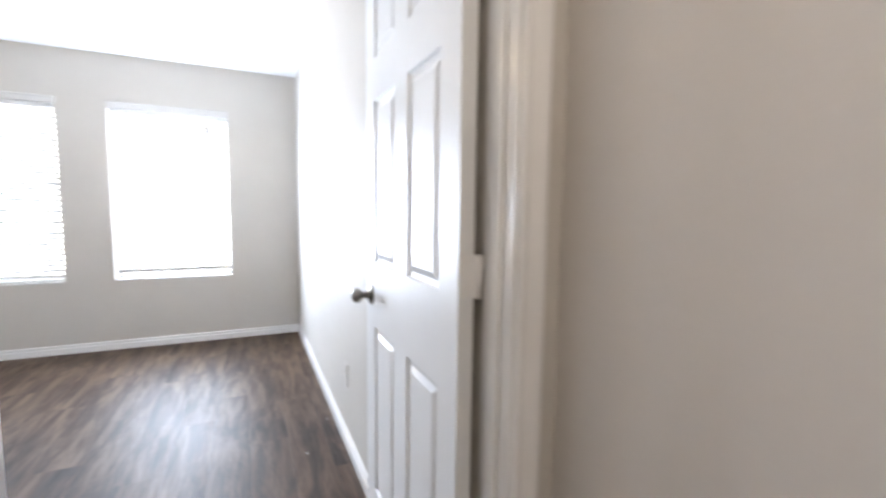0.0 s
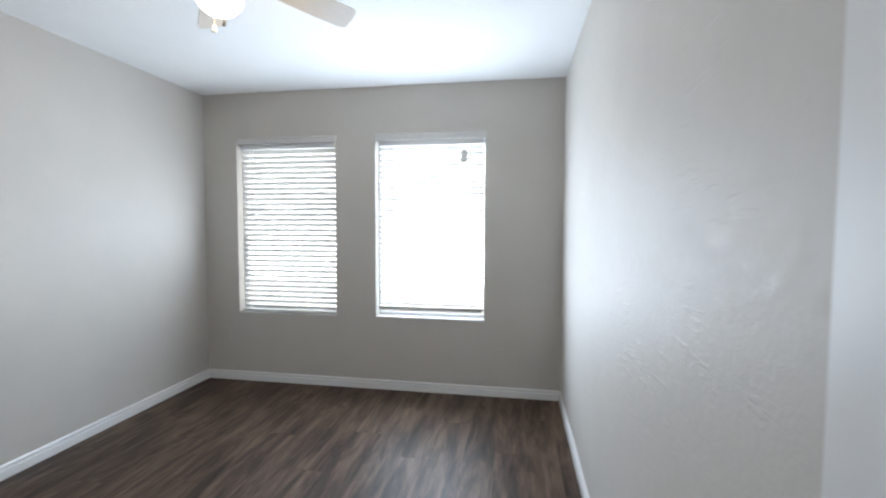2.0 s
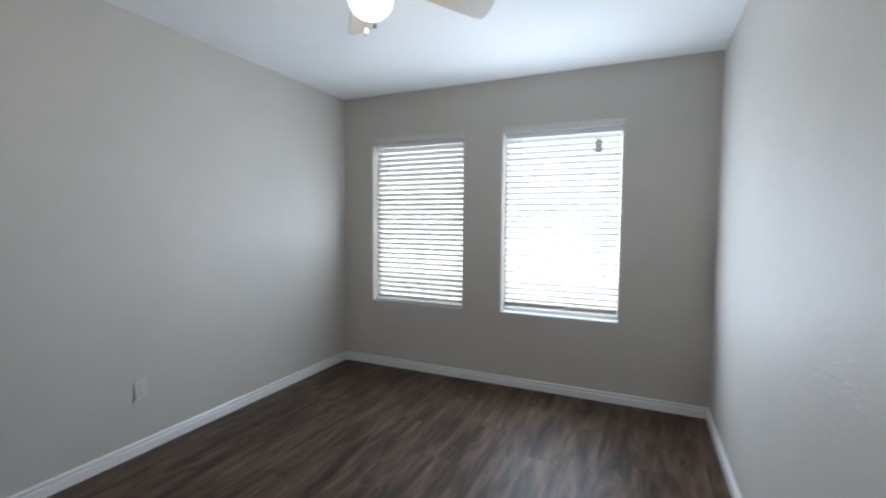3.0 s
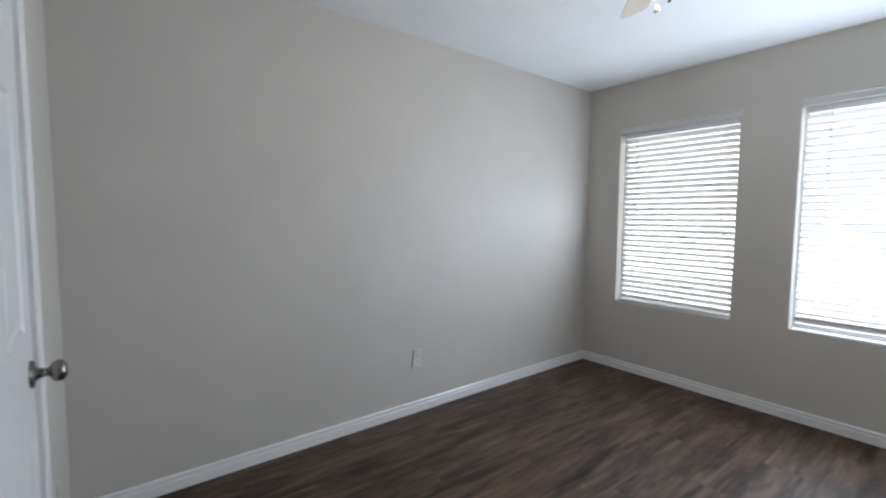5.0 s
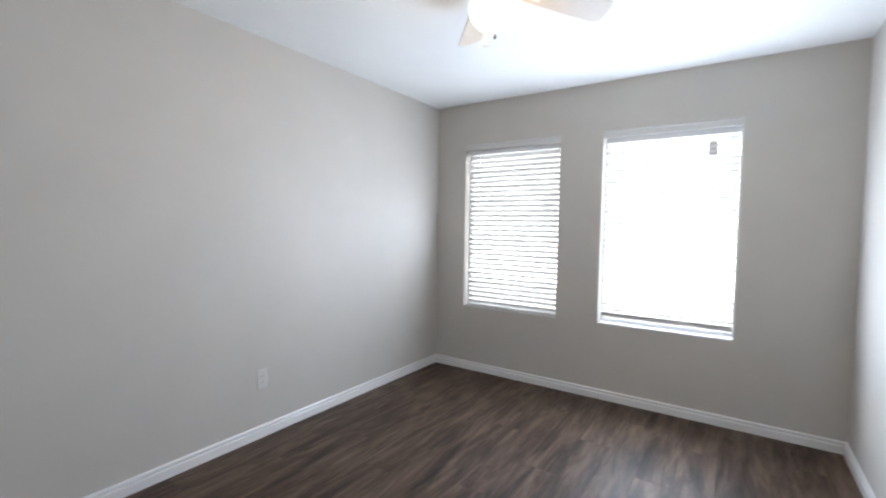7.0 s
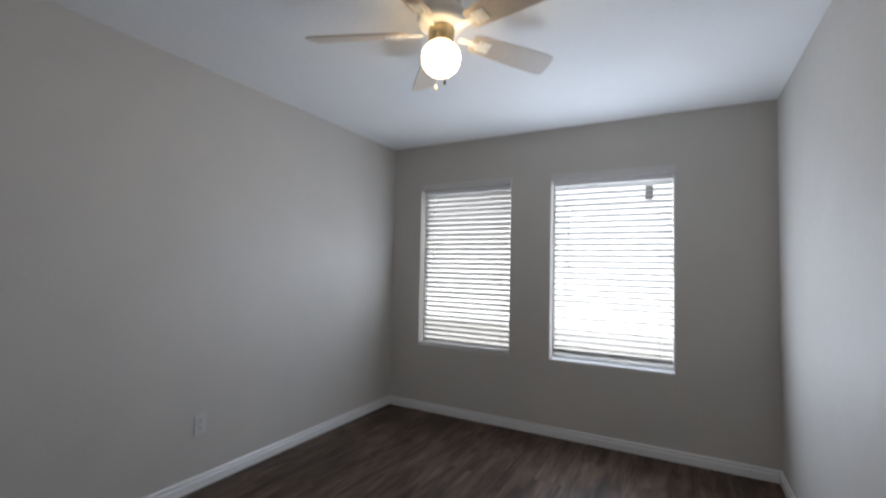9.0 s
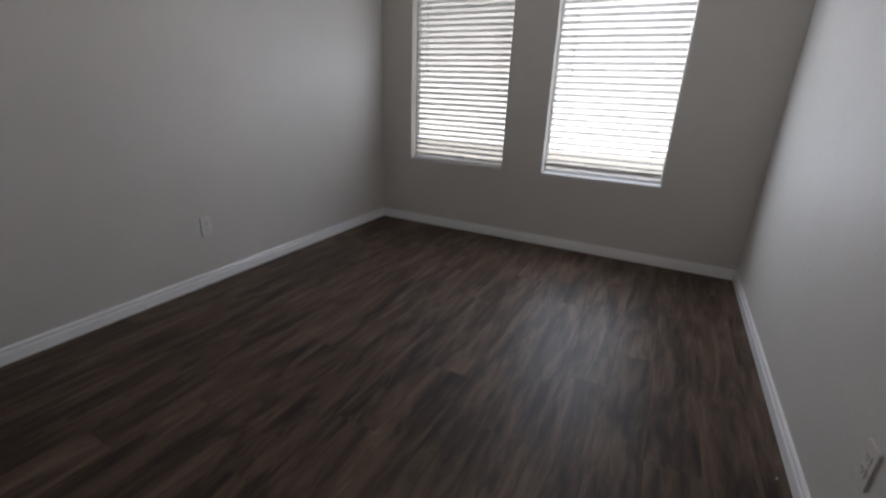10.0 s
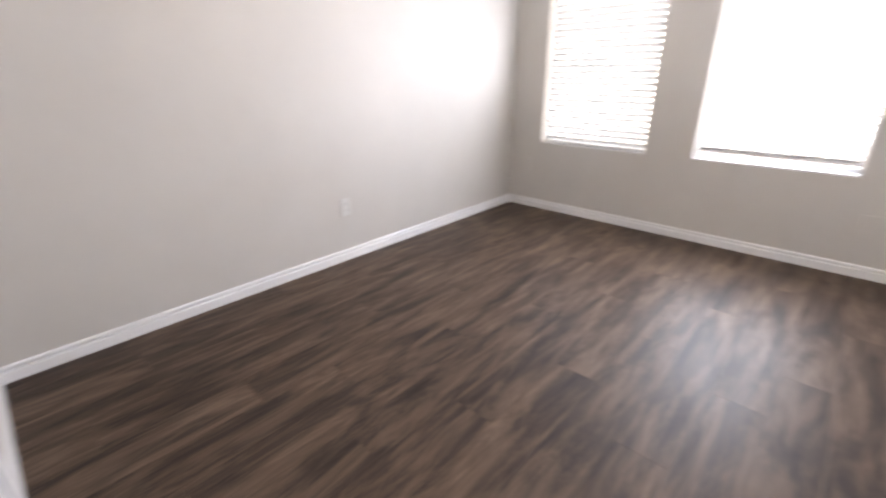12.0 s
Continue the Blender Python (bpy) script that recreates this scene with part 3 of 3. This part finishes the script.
# ---- marks and crumbs ----
def crumb(name, x, y, z, r, material, label, category):
    bm = bmesh.new()
    bmesh.ops.create_icosphere(bm, subdivisions=1, radius=r)
    for v in bm.verts:
        v.co = Vector((v.co.x * random.uniform(0.7, 1.3), v.co.y * random.uniform(0.7, 1.3), v.co.z * random.uniform(0.3, 0.5)))
    low = min(v.co.z for v in bm.verts)
    bm.transform(Matrix.Translation((x, y, z - low)))
    return tagged(part(name, bm, material), label, category)


crumb("paint_chip", 2.793, -2.28, 0, 0.0045, CHIP, "tiny white paint chip lying on the floor", "paint chip")
crumb("paint_chip", 2.952, -1.953, 0, 0.003, CHIP, "tiny white paint chip lying on the floor", "paint chip")

# ---- floor planks: rows along y, staggered ends, small open joints ----
PW, PL, GAPW = 0.1815, 1.22, 0.0002
rng = random.Random(11)
plank_meshes = {}


def plank(x0, x1, y0, y1):
    """One plank with eased edges, top at z = 0; alike planks share one mesh."""
    key = (round(x1 - x0, 3), round(y1 - y0, 3))
    if key not in plank_meshes:
        w, l = key[0] / 2, key[1] / 2
        me = bpy.data.meshes.new("plank")
        e = 0.0004
        me.from_pydata([(-w, -l, -0.0045), (w, -l, -0.0045), (w, l, -0.0045), (-w, l, -0.0045), (-w, -l, -0.0008), (w, -l, -0.0008), (w, l, -0.0008), (-w, l, -0.0008),
                        (-w + e, -l + e, 0), (w - e, -l + e, 0), (w - e, l - e, 0), (-w + e, l - e, 0)], [],
                       [(0, 1, 5, 4), (1, 2, 6, 5), (2, 3, 7, 6), (3, 0, 4, 7), (4, 5, 9, 8), (5, 6, 10, 9), (6, 7, 11, 10), (7, 4, 8, 11), (8, 9, 10, 11)])
        me.materials.append(PLANK)
        plank_meshes[key] = me
    ob = new("plank", plank_meshes[key])
    ob.parent = floor
    ob.location = ((x0 + x1) / 2, (y0 + y1) / 2, 0)


column, x = 0, 0.002
starts = [0.0, 0.47, 0.93, 0.22, 0.71, 1.08, 0.36, 0.84]
while x < HX1 - 0.002:
    x1 = min(x + PW, HX1 - 0.002)
    south = HY + 0.002 if x >= HX0 - 0.1 else YS - 0.05
    y = -0.002
    first_len = PL - starts[column % 8] if column % 8 else PL
    length = max(0.2, first_len)
    while y > south + 0.01:
        y1 = max(y - length, south)
        plank(x + GAPW / 2, x1 - GAPW / 2, y1 + GAPW / 2, y - GAPW / 2)
        y, length = y1, PL
    x, column = x1, column + 1
